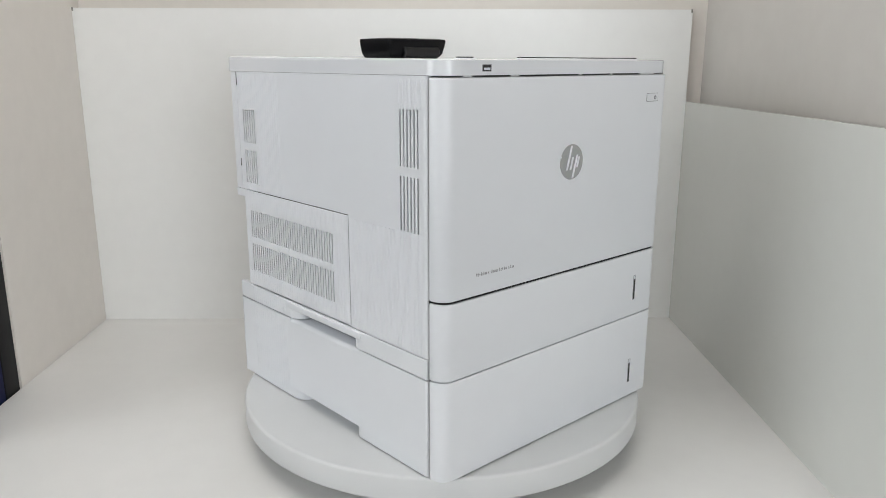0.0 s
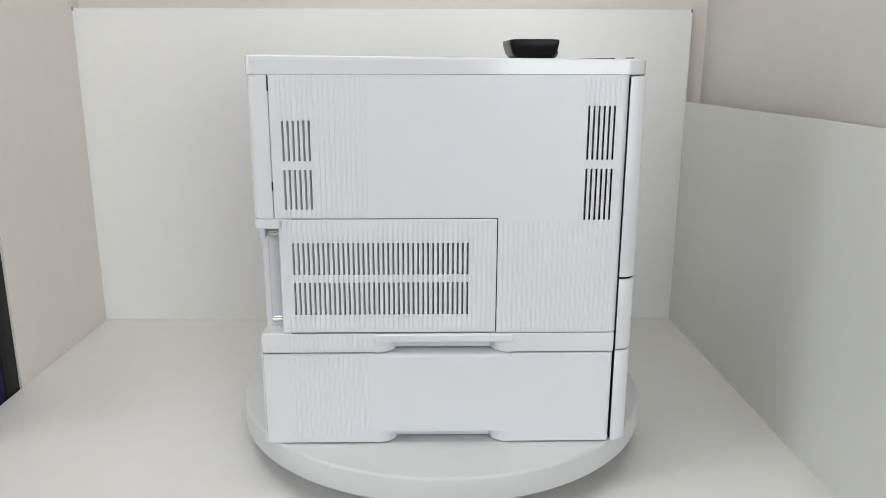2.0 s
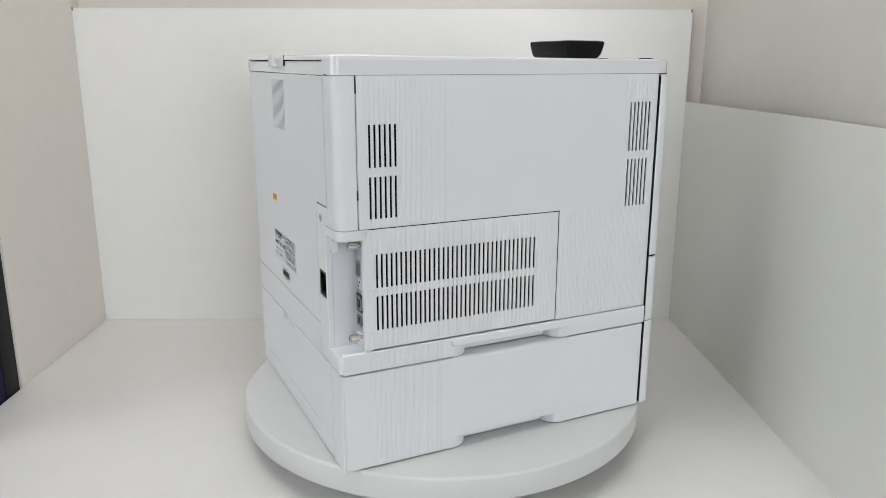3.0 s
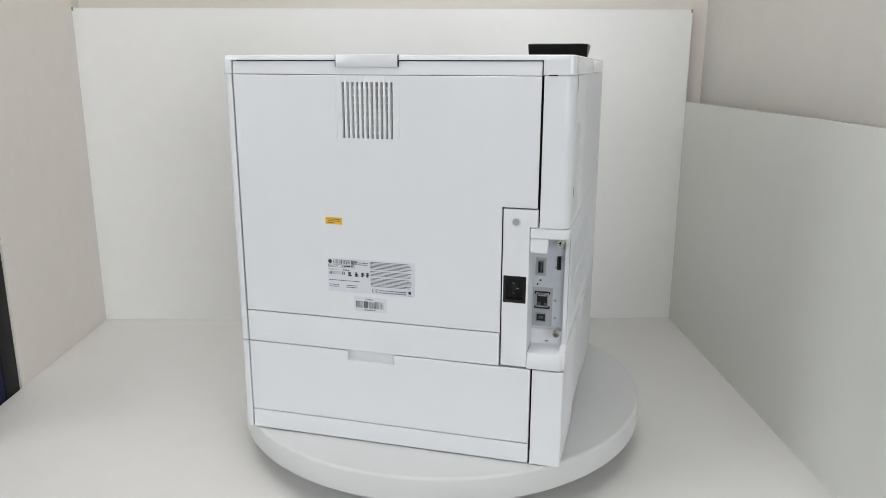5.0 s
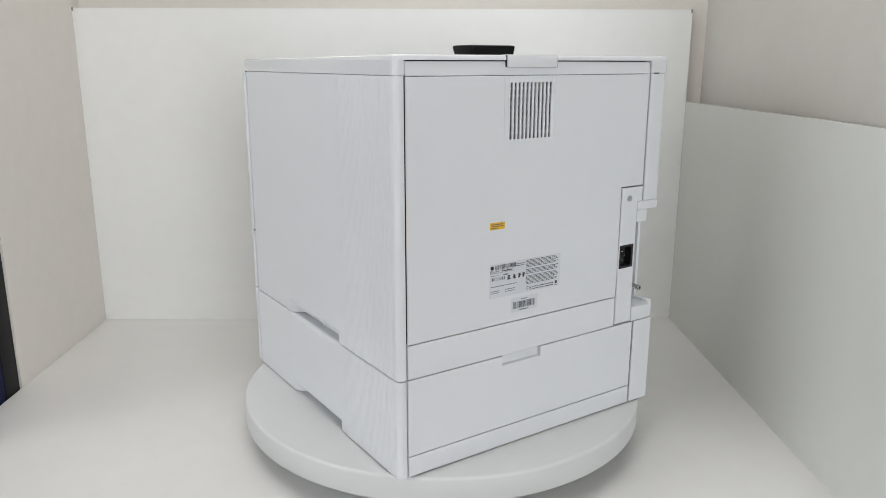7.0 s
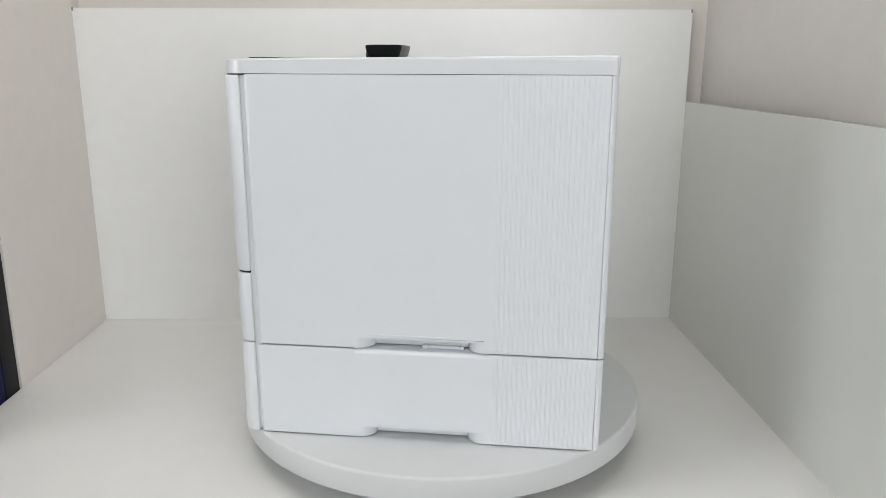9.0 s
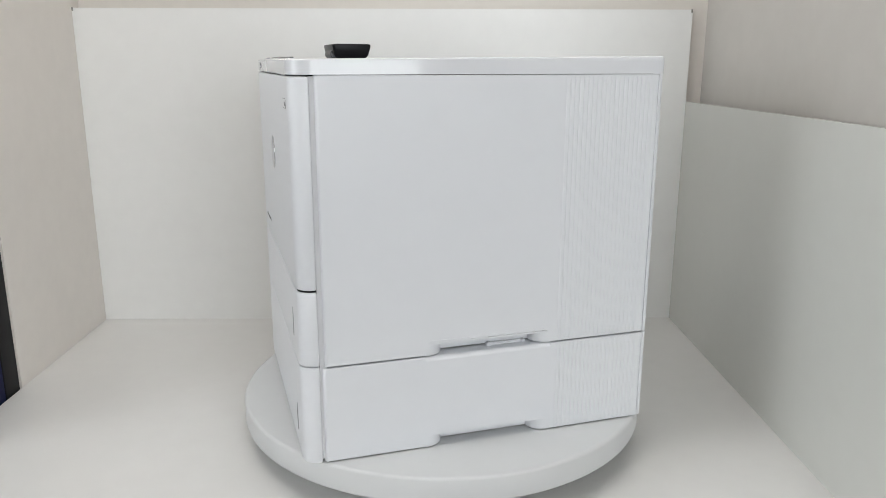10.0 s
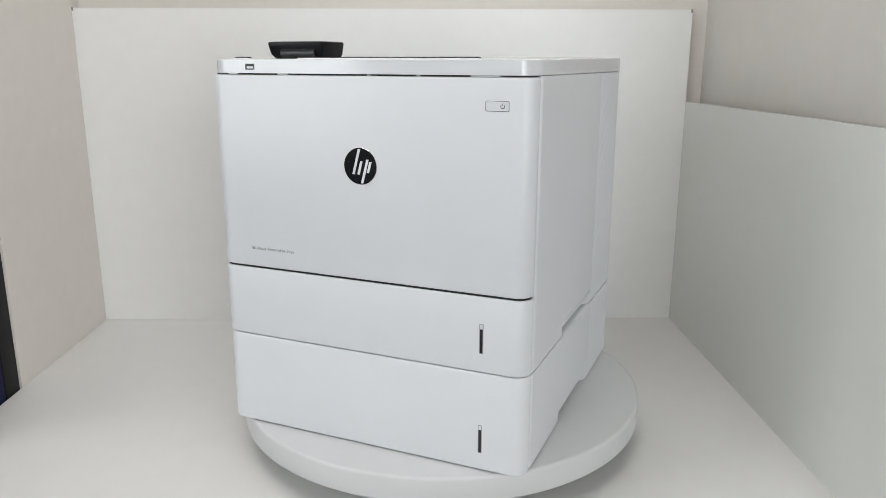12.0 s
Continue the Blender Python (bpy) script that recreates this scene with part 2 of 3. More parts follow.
def turntable():
    ob = new("turntable")
    ob.location = (0.002, 0, TABLE)
    tagged(ob, "round white motorised turntable on the table", "turntable")
    h = -TABLE
    bm = disc(fresh(), "z", 0, 0, h - 0.036, h, R, 160)
    bevel(bm, 0.004, 3)
    plate = part("plate", bm, DISC, ob, "round white laminate plate")
    part("base", bevel(disc(fresh(), "z", 0, 0, 0, 0.024, 0.17, 64), 0.003), DISC, ob)
    part("bearing", disc(fresh(), "z", 0, 0, 0.0245, h - 0.0365, 0.11, 48), GREY, ob)
    return plate


PLATE = turntable()


# ================= printer =================
XL, XR, YF, YB = -0.2185, 0.2165, -0.2455, 0.235
printer = new("laser_printer")
tagged(printer, "white office laser printer with two paper trays on the turntable", "printer")


GRIP, SHOULDER, DEEP = 0.0622, 0.025, 0.021     # half width, rounded ends and depth of the finger recesses
CUT = GRIP + SHOULDER


def panel_edges(bm, limit=50):
    """The outer edges of a side slab, without those round its cut-outs."""
    bmesh.ops.recalc_face_normals(bm, faces=bm.faces)
    bm.normal_update()
    return [e for e in bm.edges if e.calc_face_angle(0) > radians(limit) and any(abs(v.co.y) > CUT + 1e-4 for v in e.verts)]


def grip_recess(face, inn, z0, z1, parent):
    """A finger recess in the lower edge of a side: two ends that curve inwards, a back and a ceiling."""
    for side in (-1, 1):
        pts = [(face, side * (CUT + 0.0005)), (face, side * CUT)]
        for k in range(1, 11):
            q = math.pi / 2 * k / 10
            pts.append((face + inn * DEEP * (1 - math.cos(q)), side * (CUT - SHOULDER * math.sin(q))))
        pts.append((face + inn * DEEP, side * (CUT + 0.0005)))
        part("grip_end", slab(fresh(), pts, "z", z0, z1 + 0.0004), WHITE, parent)
    u, v = sorted((face + inn * DEEP, face + inn * (DEEP + 0.003)))
    part("grip_back", block(u, v, -GRIP - 0.001, GRIP + 0.001, z0, z1 + 0.002), WHITE, parent, smooth=False)
    u, v = sorted((face + inn * 0.0060, face + inn * (DEEP + 0.003)))
    part("grip_ceiling", block(u, v, -CUT - 0.002, CUT + 0.002, z1 + 0.0002, z1 + 0.002), WHITE, parent, smooth=False)


def ribs(name, axis, face, out, starts, width, z0, z1, parent, amp=1.0):
    """Fine upright ribs on a panel."""
    bm = fresh()
    for u in starts:
        w = width / 2
        arc = [(u + side * (w - d), face + out * h * amp) for side, d, h in
               ((-1, -0.0002, -0.0004), (-1, 0.0002, 0.0002), (-1, 0.0009, 0.0005), (1, 0.0009, 0.0005), (1, 0.0002, 0.0002), (1, -0.0002, -0.0004))]
        pts = [(q, t) if axis == "y" else (t, q) for q, t in arc]
        slab(bm, pts, "z", z0, z1)
    ob = part(name, bm, WHITE, parent, "fine raised upright ribs", smooth=False)
    return tagged(ob, kind="stuff")


def louvre(axis, face, out, slots, width, lean, depth, rows, parent):
    """Slanted vanes behind a group of slots, one behind each."""
    bm = fresh()
    for u in slots:
        e = u + width / 2
        p = [(e, face - 0.0022 * out), (e + 0.0004, face - 0.0022 * out), (e + 0.0004 - lean, face - depth * out), (e - lean, face - depth * out)]
        for z0, z1 in rows:
            slab(bm, [(q, t) if axis == "y" else (t, q) for q, t in p], "z", z0, z1)
    return tagged(part("louvre", bm, STRIP, parent, "slanted grey vanes inside the vent", smooth=False), kind="stuff")


def round_front(bm, face, y0, r):
    """Rounds the upright front edge of a side slab."""
    edges = [e for e in bm.edges if all(abs(v.co.x - face) < 1e-6 and abs(v.co.y - y0) < 1e-6 for v in e.verts)]
    bmesh.ops.bevel(bm, geom=edges, offset=r, segments=5, profile=0.5, affect="EDGES")


def steps(a, b, n):
    return [a + (b - a) * k / (n - 1) for k in range(n)]


def chassis():
    bm = fresh()
    for x, z0, z1 in ((0.0, 0.0195, 0.1200), (0.0, 0.1470, 0.4785), (0.0135, 0.013, 0.0195), (0.0135, 0.1200, 0.1470)):
        box(bm, -0.2055 + x, 0.2045 - x, -0.2155, 0.1900, z0, z1)
    box(bm, -0.168, 0.2045, 0.1900, 0.2225, 0.013, 0.4785)
    box(bm, -0.2055, -0.168, 0.1900, 0.2225, 0.013, 0.128)
    box(bm, -0.2055, -0.168, 0.1900, 0.2225, 0.309, 0.4785)
    box(bm, -0.1805, 0.2025, 0.2000, 0.2262, 0.4780, 0.4950)
    part("chassis", bm, CORE, printer, "dark inner chassis behind the seams", smooth=False)
    for x in (0.0649, -0.0134):
        part("hinge_gap", block(x, x + 0.0011, 0.2262, YB + 0.0006, 0.4872, 0.5008), CORE, printer, smooth=False)
    bm = box(fresh(), XL + 0.0012, XR - 0.013, -0.2226, -0.2221, 0.004, 0.476)
    slab(bm, rounded(XL + 0.0026, XR - 0.0026, YF + 0.0022, -0.2226, 0.0170, 0.0170, 0.001, 0.001), "z", 0.2257, 0.2280)
    slab(bm, rounded(XL + 0.0030, XR - 0.0030, YF + 0.0028, -0.2226, 0.0165, 0.0165, 0.001, 0.001), "z", 0.4776, 0.4789)
    part("seam_backing", bm, CORE, printer, "dark backing behind the front covers", smooth=False)
    # pale tabs that break the dark gap over the front door
    for x0, x1 in ((-0.1870, -0.1740), (-0.1130, -0.0990), (0.0120, 0.0160), (0.0760, 0.0800), (0.1420, 0.1760)):
        part("gap_tab", block(x0, x1, YF + 0.0012, -0.2226, 0.4771, 0.4788), STRIP, printer, "pale tab in the gap over the front door", smooth=False)
    for x in (-0.17, 0.17):
        for y in (-0.19, 0.18):
            part("foot", disc(fresh(), "z", x, y, 0.0, 0.0135, 0.014, 24), CORE, printer, "round dark rubber foot")
    # strip in the gap behind the front covers
    part("gap_strip", block(0.2035, 0.2138, -0.2221, -0.2130, 0.006, 0.477), STRIP, printer)


def front_covers():
    def cover(z0, z1, name, r, label):
        bm = slab(fresh(), rounded(XL, XR, YF, -0.2225, 0.019, 0.019, 0.002, 0.002), "z", z0, z1)
        bevel(bm, r, 3, 60)
        return part(name, bm, WHITE, printer, label)

    door = cover(0.2283, 0.4769, "front_door", 0.0022, "smooth white front door with rounded sides")
    tray = cover(0.1312, 0.2255, "paper_tray", 0.0018, "white front of the upper paper tray")
    tray2 = cover(0.0016, 0.1298, "paper_tray", 0.0018, "white front of the lower paper tray")
    for t, z0, z1 in ((tray, 0.1548, 0.1922), (tray2, 0.0244, 0.0616)):
        bm = fresh()
        pierced(bm, "y", YF - 0.0004, YF + 0.001, (0.1570, 0.1578, 0.1614, 0.1622), (z0, z0 + 0.0008, z1 - 0.0008, z1), lambda u, v: 2 if 0.1578 < u < 0.1614 and z0 + 0.0008 < v < z1 - 0.0008 else 1)
        part("level_window_frame", bm, GREY, t)
        part("level_window", block(0.1578, 0.1614, YF - 0.0003, YF + 0.001, z0 + 0.0008, z1 - 0.0065), SMOKED, t, "narrow dark paper level window")
        part("level_float", block(0.1578, 0.1614, YF - 0.0003, YF + 0.001, z1 - 0.0063, z1 - 0.0008), PAPER, t)
    part("clear_sticker", slab(fresh(), rounded(0.1655, 0.1850, 0.0825, 0.1030, .0008, .0008, .0008, .0008, 3), "y", YF - 0.00008, YF + 0.001), FILM, tray2, "faint clear square sticker")
    # round badge with slanted strokes
    bx, bz, br = 0.0012, 0.3708, 0.0224
    badge = part("badge", bevel(disc(fresh(), "y", bx, bz, YF - 0.0007, YF + 0.001, br, 56), 0.0003, 1), BADGE, door, "round dark chromed maker's badge")
    bm = fresh()

    def stroke(u0, v0, u1, v1, w):
        slab(bm, [(bx + u0 - w, bz + v0), (bx + u0 + w, bz + v0), (bx + u1 + w, bz + v1), (bx + u1 - w, bz + v1)], "y", YF - 0.0011, YF - 0.0004)

    s = 0.27
    stroke(-0.0095, -0.0100, -0.0095 + s * 0.031, 0.0205, 0.0016)
    stroke(-0.0025, -0.0100, -0.0025 + s * 0.016, 0.0060, 0.0016)
    stroke(0.0022, -0.0205, 0.0022 + s * 0.030, 0.0085, 0.0016)
    stroke(0.0105, -0.0075, 0.0105 + s * 0.014, 0.0060, 0.0016)
    part("badge_strokes", bm, WHITE, badge, "white slanted strokes", smooth=False)
    # product lettering, as bars
    bm = fresh()
    u = -0.1655
    rng = random.Random(4)
    def dash(u0, u1, z0, z1):
        box(bm, u0, u1, YF - 0.00025, YF + 0.001, z0, z1)

    for word in (8, 10, 4):
        for k in range(word):
            tall = 0.0042 if rng.random() < 0.3 or k == 0 else 0.0029
            dash(u, u + 0.00032, 0.2516, 0.2516 + tall)
            if rng.random() < 0.6:
                dash(u + 0.0014, u + 0.0017, 0.2516, 0.2516 + 0.0029)
            for z in rng.sample((0.2516, 0.2528, 0.2541), 2):
                dash(u + 0.00032, u + 0.0014, z, z + 0.0003)
            u += 0.0028
        u += 0.0022
    part("lettering", bm, PRINT, door, "small grey lettering", smooth=False)
    # power button
    z0, z1, x0, x1 = 0.4404, 0.4518, 0.1602, 0.1880
    outer, inner = rounded(x0, x1, z0, z1, .002, .002, .002, .002, 5), rounded(x0 + .0005, x1 - .0005, z0 + .0005, z1 - .0005, .0016, .0016, .0016, .0016, 5)
    bm = fresh()
    n = len(outer)
    vo, vi = [bm.verts.new((a, YF - 0.0002, b)) for a, b in outer], [bm.verts.new((a, YF - 0.0002, b)) for a, b in inner]
    wo, wi = [bm.verts.new((a, YF + 0.0006, b)) for a, b in outer], [bm.verts.new((a, YF + 0.0006, b)) for a, b in inner]
    for k in range(n):
        j = (k + 1) % n
        for q in ((vo[k], vo[j], vi[j], vi[k]), (vo[k], wo[k], wo[j], vo[j]), (vi[k], vi[j], wi[j], wi[k])):
            bm.faces.new(q)
    part("button_gap", bm, INK, door, "dark outline of the power button", smooth=False)
    key = part("power_button", bevel(slab(fresh(), inner, "y", YF - 0.0005, YF + 0.001), 0.0003, 1), WHITE, door)
    bm = fresh()
    cx, cz, r = 0.1805, 0.4459, 0.0026
    for k in range(18):
        a0, a1 = radians(125 + 290 * k / 18), radians(125 + 290 * (k + 1) / 18)
        slab(bm, [(cx + q * math.cos(a), cz + q * math.sin(a)) for q, a in ((r, a0), (r, a1), (r - .0007, a1), (r - .0007, a0))], "y", YF - 0.0008, YF - 0.0003)
    slab(bm, [(cx - .00035, cz + .0004), (cx + .00035, cz + .0004), (cx + .00035, cz + .0032), (cx - .00035, cz + .0032)], "y", YF - 0.0008, YF - 0.0003)
    part("power_symbol", bm, PRINT, key, smooth=False)


def left_side():
    a, b = XL, XL + 0.008
    thin = XL + 0.0016
    # upper panel with two groups of slots
    pitch, sw = 0.0063, 0.0027
    back_slots = [0.1936 - pitch * k for k in range(6)]
    front_slots = [-0.1742 - 0.00615 * k for k in range(6)]
    rows_b, rows_f = ((0.3165, 0.3655), (0.376, 0.4247)), ((0.3030, 0.3668), (0.3778, 0.4420))

    def cell(y, z):
        if y > -0.0675 and z < 0.3052:
            return 0
        for slots, rows in ((back_slots, rows_b), (front_slots, rows_f)):
            if any(abs(y - s) < sw / 2 for s in slots) and any(p < z < q for p, q in rows):
                return 2
        return 1

    us = [-0.2147, -0.0675, 0.2085] + [s + d * sw / 2 for s in back_slots + front_slots for d in (-1, 1)]
    vs = [0.1555, 0.3052, 0.4787] + [z for row in rows_b + rows_f for z in row]
    bm = fresh()
    rim = pierced(bm, "x", a, thin, us, vs, cell)
    bevel(bm, 0.0008, 1, edges=[e for e in rim if max(v.co.y for v in e.verts) > -0.2146])
    panel = part("side_panel", bm, WHITE, printer, "white side panel with ventilation slots")
    arc = [(a + 0.0045 * (1 - math.cos(radians(q))), -0.2147 - 0.0057 * math.sin(radians(q))) for q in range(0, 91, 15)]
    part("rounded_edge", slab(fresh(), arc + [(a + 0.014, -0.2204), (a + 0.014, -0.2170), (thin, -0.2147)], "z", 0.1557, 0.4785), WHITE, panel)
    part("flange", block(a + 0.0046, a + 0.014, -0.2213, -0.2205, 0.1560, 0.4780), WHITE, panel, smooth=False)
    part("flange", block(thin, a + 0.010, 0.2070, 0.2084, 0.3060, 0.4780), WHITE, panel, smooth=False)
    for z0, z1 in ((0.4590, 0.4780), (0.3400, 0.3510)):
        part("seam_clip", block(a - 0.0002, a + 0.006, 0.2082, 0.2098, z0, z1), CORE, panel, "dark clip in the seam")
    wide = pitch - 0.0010
    at = [0.1936 + pitch / 2 - pitch * k for k in range(17)]
    ribs("ribs", "x", a, -1, at[7:], wide, 0.3075, 0.4755, panel)
    ribs("ribs", "x", a, -1, at[:7], wide, 0.4258, 0.4755, panel)
    ribs("ribs", "x", a, -1, at[:7], wide, 0.3075, 0.3155, panel)
    ribs("ribs", "x", a, -1, [-0.0720 - 0.00615 * k for k in range(23)], wide, 0.1575, 0.3015, panel)
    ribs("ribs", "x", a, -1, [-0.1742 + 0.00308 - 0.00615 * k for k in range(7)], wide, 0.4432, 0.4745, panel)
    louvre("x", a, -1, back_slots, sw, 0.0034, 0.0098, rows_b, panel)
    louvre("x", a, -1, front_slots, sw, 0.0034, 0.0098, rows_f, panel)
    # access cover with two long rows of slots
    n = 36
    cp = (0.1874 + 0.0298) / (n - 1)
    slots = [0.1874 - cp * k for k in range(n)]
    rows = ((0.1803, 0.2230), (0.2330, 0.2742))
    us = [-0.0662, 0.2045] + [s + d * sw / 2 for s in slots for d in (-1, 1)]
    vs = [0.1565, 0.3042] + [z for row in rows for z in row]
    bm = fresh()
    bevel(bm, 0.0008, 1, edges=pierced(bm, "x", a, thin, us, vs, lambda y, z: 2 if any(abs(y - s) < sw / 2 for s in slots) and any(p < z < q for p, q in rows) else 1))
    cover = part("access_cover", bm, WHITE, printer, "ribbed access cover with rows of slots")
    at = [0.1874 + cp / 2 - cp * k for k in range(-1, 41)]
    for z0, z1 in ((0.1585, 0.1792), (0.2240, 0.2320), (0.2753, 0.3025)):
        ribs("ribs", "x", a, -1, at[:38], wide, z0, z1, cover)
    ribs("ribs", "x", a, -1, at[38:], wide, 0.1585, 0.3025, cover)
    louvre("x", a, -1, slots, sw, 0.0034, 0.0098, rows, cover)
    # skirt under the panel, with a finger notch and a lip over it
    pts = [(-0.2200, 0.1292), (-CUT, 0.1292), (-CUT, 0.1440), (CUT, 0.1440), (CUT, 0.1292), (0.2325, 0.1292), (0.2325, 0.1545), (-0.2200, 0.1545)]
    bm = slab(fresh(), pts, "x", a - 0.0006, b)
    skirt = part("skirt", bevel(bm, 0.0012, 2, edges=panel_edges(bm)), WHITE, printer)
    grip_recess(a - 0.0006, 1, 0.1292, 0.1440, skirt)
    ribs("ribs", "x", a - 0.0006, -1, [0.1950 - pitch * k for k in range(16)], wide, 0.1300, 0.1535, skirt)
    pts = rounded(-0.090, 0.090, 0.1435, 0.1535, 0.004, 0.004, 0.004, 0.004, 4)
    part("lip", bevel(slab(fresh(), pts, "x", a - 0.0030, b), 0.0018, 3), WHITE, skirt)
    # side of the lower feeder
    lower_side(a, b, -1, (-0.2200, 0.2325), [0.1950 - pitch * k for k in range(16)], False)


def lower_side(a, b, out, span, rib_at, latch):
    y0, y1 = span
    top = 0.1272
    pts = [(y0, 0.0016), (-CUT, 0.0016), (-CUT, 0.0172), (CUT, 0.0172), (CUT, 0.0016), (y1, 0.0016), (y1, top), (CUT, top), (CUT, top - 0.006), (-CUT, top - 0.006), (-CUT, top), (y0, top)]
    bm = slab(fresh(), pts, "x", a, b)
    round_front(bm, a if out < 0 else b, y0, 0.0045)
    side = part("feeder_side", bevel(bm, 0.0013, 2, edges=panel_edges(bm)), WHITE, printer, "white side of the lower paper feeder")
    ribs("ribs", "x", a if out < 0 else b, out, rib_at, 0.0053, 0.0024, 0.1262, side)
    face = a if out < 0 else b
    inn = -out
    grip_recess(face, inn, 0.0016, 0.0172, side)
    # ledge with a soft edge under the upper recess
    r = 0.006
    pts = [(face + inn * r * (1 - math.cos(radians(q))), top - r + r * math.sin(radians(q))) for q in range(0, 91, 15)]
    part("grip_ledge", slab(fresh(), pts + [(face + inn * 0.025, top), (face + inn * 0.025, top - r)], "y", -CUT, CUT), WHITE, side)
    if latch:
        bm = fresh()
        slab(bm, rounded(0.006, 0.056, 0.1268, 0.1310, .002, .002, .002, .002, 4), "x", face - 0.0205, face - 0.0165)
        slab(bm, rounded(0.001, 0.008, 0.1268, 0.1325, .002, .002, .0028, .0028, 4), "x", face - 0.0205, face - 0.0140)
        slab(bm, rounded(0.051, 0.056, 0.1268, 0.1315, .002, .002, .002, .002, 4), "x", face - 0.0205, face - 0.0150)
        part("latch", bevel(bm, 0.0005, 1), WHITE, side, "small white release latch")


def right_side():
    a, b = XR - 0.008, XR
    pts = [(-0.2168, 0.1292), (-CUT, 0.1292), (-CUT, 0.1440), (CUT, 0.1440), (CUT, 0.1292), (0.2265, 0.1292), (0.2265, 0.4785), (-0.2168, 0.4785)]
    bm = slab(fresh(), pts, "x", a, b)
    round_front(bm, b, -0.2168, 0.0045)
    bevel(bm, 0.0015, 2, edges=panel_edges(bm))
    panel = part("side_panel", bm, WHITE, printer, "plain white side panel with a ribbed band")
    ribs("ribs", "x", b, 1, steps(0.0985, 0.2170, 20), 0.0053, 0.1300, 0.4755, panel, 0.8)
    grip_recess(b, -1, 0.1292, 0.1440, panel)
    pts = rounded(-0.083, 0.083, 0.1436, 0.1490, 0.0025, 0.003, 0.003, 0.003, 4)
    part("lip", bevel(slab(fresh(), pts, "x", a, b + 0.0007), 0.0006, 2), WHITE, panel)
    lower_side(a, b, 1, (-0.2198, 0.2265), steps(0.0985, 0.2170, 20), True)


def corner(name, x0, x1, y0, y1, z0, z1, r, left, label=""):
    """An upright post at a rear corner, rounded on its outer edge."""
    radii = (0, 0, 0, r) if left else (0, 0, r, 0)
    bm = slab(fresh(), rounded(x0, x1, y0, y1, *radii), "z", z0, z1)
    return part(name, bevel(bm, 0.0008, 1, 60), WHITE, printer, label)


def rear():
    a, b = YB - 0.008, YB
    # corner posts
    corner("rear_post", 0.2050, XR, 0.2267, YB, 0.1292, 0.4786, 0.008, False)
    corner("feeder_post", 0.2050, XR, 0.2267, YB, 0.0016, 0.1275, 0.008, False)
    corner("rear_post", XL, -0.1835, 0.2094, YB, 0.3052, 0.4786, 0.012, True)
    corner("feeder_post", XL, -0.1805, 0.2327, YB, 0.0016, 0.1278, 0.0022, True)
    # rear door with its vent
    n, x0, x1 = 11, 0.0571, -0.0040
    pitch, sw = (x0 - x1) / (n - 1), 0.0031
    slots = [x0 - pitch * k for k in range(n)]

    def cell(x, z):
        if x < -0.1392 and z < 0.3280:
            return 0
        return 2 if 0.4032 < z < 0.4696 and any(abs(x - s) < sw / 2 for s in slots) else 1

    bm = fresh()
    us = [-0.1808, -0.1392, 0.2030] + [s + d * sw / 2 for s in slots for d in (-1, 1)]
    bevel(bm, 0.0008, 1, edges=pierced(bm, "y", b, b - 0.0018, us, (0.1722, 0.3280, 0.4032, 0.4696, 0.4776), cell))
    door = part("rear_door", bm, WHITE, printer, "large white rear door with a vent and stickers")
    ribs("ribs", "y", b, 1, [x0 + pitch / 2 - pitch * k for k in range(-1, 13)], 0.0022, 0.4032, 0.4765, door, 0.5)
    bm = fresh()
    for k in range(7):
        z = 0.4100 + 0.0088 * k
        box(bm, -0.008, 0.061, b - 0.0052, b - 0.0030, z - 0.0009, z + 0.0009)
    part("vent_grid", bm, STRIP, door, "grey grid behind the vent", smooth=False)
    louvre("y", b, 1, slots, sw, 0.0033, 0.0100, ((0.4032, 0.4696),), door)
    pts = [(b - 0.0002, 0.4781), (a, 0.4781), (a, 0.4938), (b - 0.0018, 0.4938)]
    part("door_rim", bevel(slab(fresh(), pts, "x", -0.1808, 0.2030), 0.0008, 1), GLOSS, door)
    part("hinge_cover", block(-0.0123, 0.0649, YB - 0.012, YB + 0.0022, 0.4868, 0.5016, 0.0012), GLOSS, printer)
    part("seam_slot", block(-0.1985, -0.1885, YB - 0.004, YB + 0.0003, 0.4781, 0.4796), CORE, printer, "short dark slot in the seam", smooth=False)
    # strips under the door
    part("rear_strip", block(-0.1385, 0.2030, a, b, 0.1288, 0.1711, 0.0008, 1), WHITE, printer)
    feeder_back = fresh()
    bevel(feeder_back, 0.0008, 1, edges=pierced(feeder_back, "y", b, a, (-0.1778, -0.0027, 0.0609, 0.2030), (0.0288, 0.1146, 0.1276),
          lambda x, z: 0 if -0.0027 < x < 0.0609 and z > 0.1146 else 1))
    back = part("feeder_back", feeder_back, WHITE, printer, "white back cover of the lower feeder")
    part("feeder_strip", block(-0.1778, 0.2030, a, b, 0.0016, 0.0277, 0.0008, 1), WHITE, printer)
    pts = [(0.0, 0.1146), (-0.006, 0.1150), (-0.0075, 0.1276), (-0.0120, 0.1276), (-0.0120, 0.1100), (-0.004, 0.1100)]
    part("finger_scoop", slab(fresh(), [(b + p, q) for p, q in pts], "x", -0.0027, 0.0609), WHITE, back, smooth=False)
    # power panel: socket, pin hole
    bm = fresh()
    us, vs = (-0.1815, -0.1725, -0.1698, -0.1423, -0.1408), (0.1305, 0.2119, 0.2455, 0.3052, 0.3262)
    bevel(bm, 0.0008, 1, edges=pierced(bm, "y", b, a, us, vs,
          lambda x, z: 0 if x < -0.1725 and z < 0.3052 else (2 if -0.1698 < x < -0.1423 and 0.2119 < z < 0.2455 else 1)))
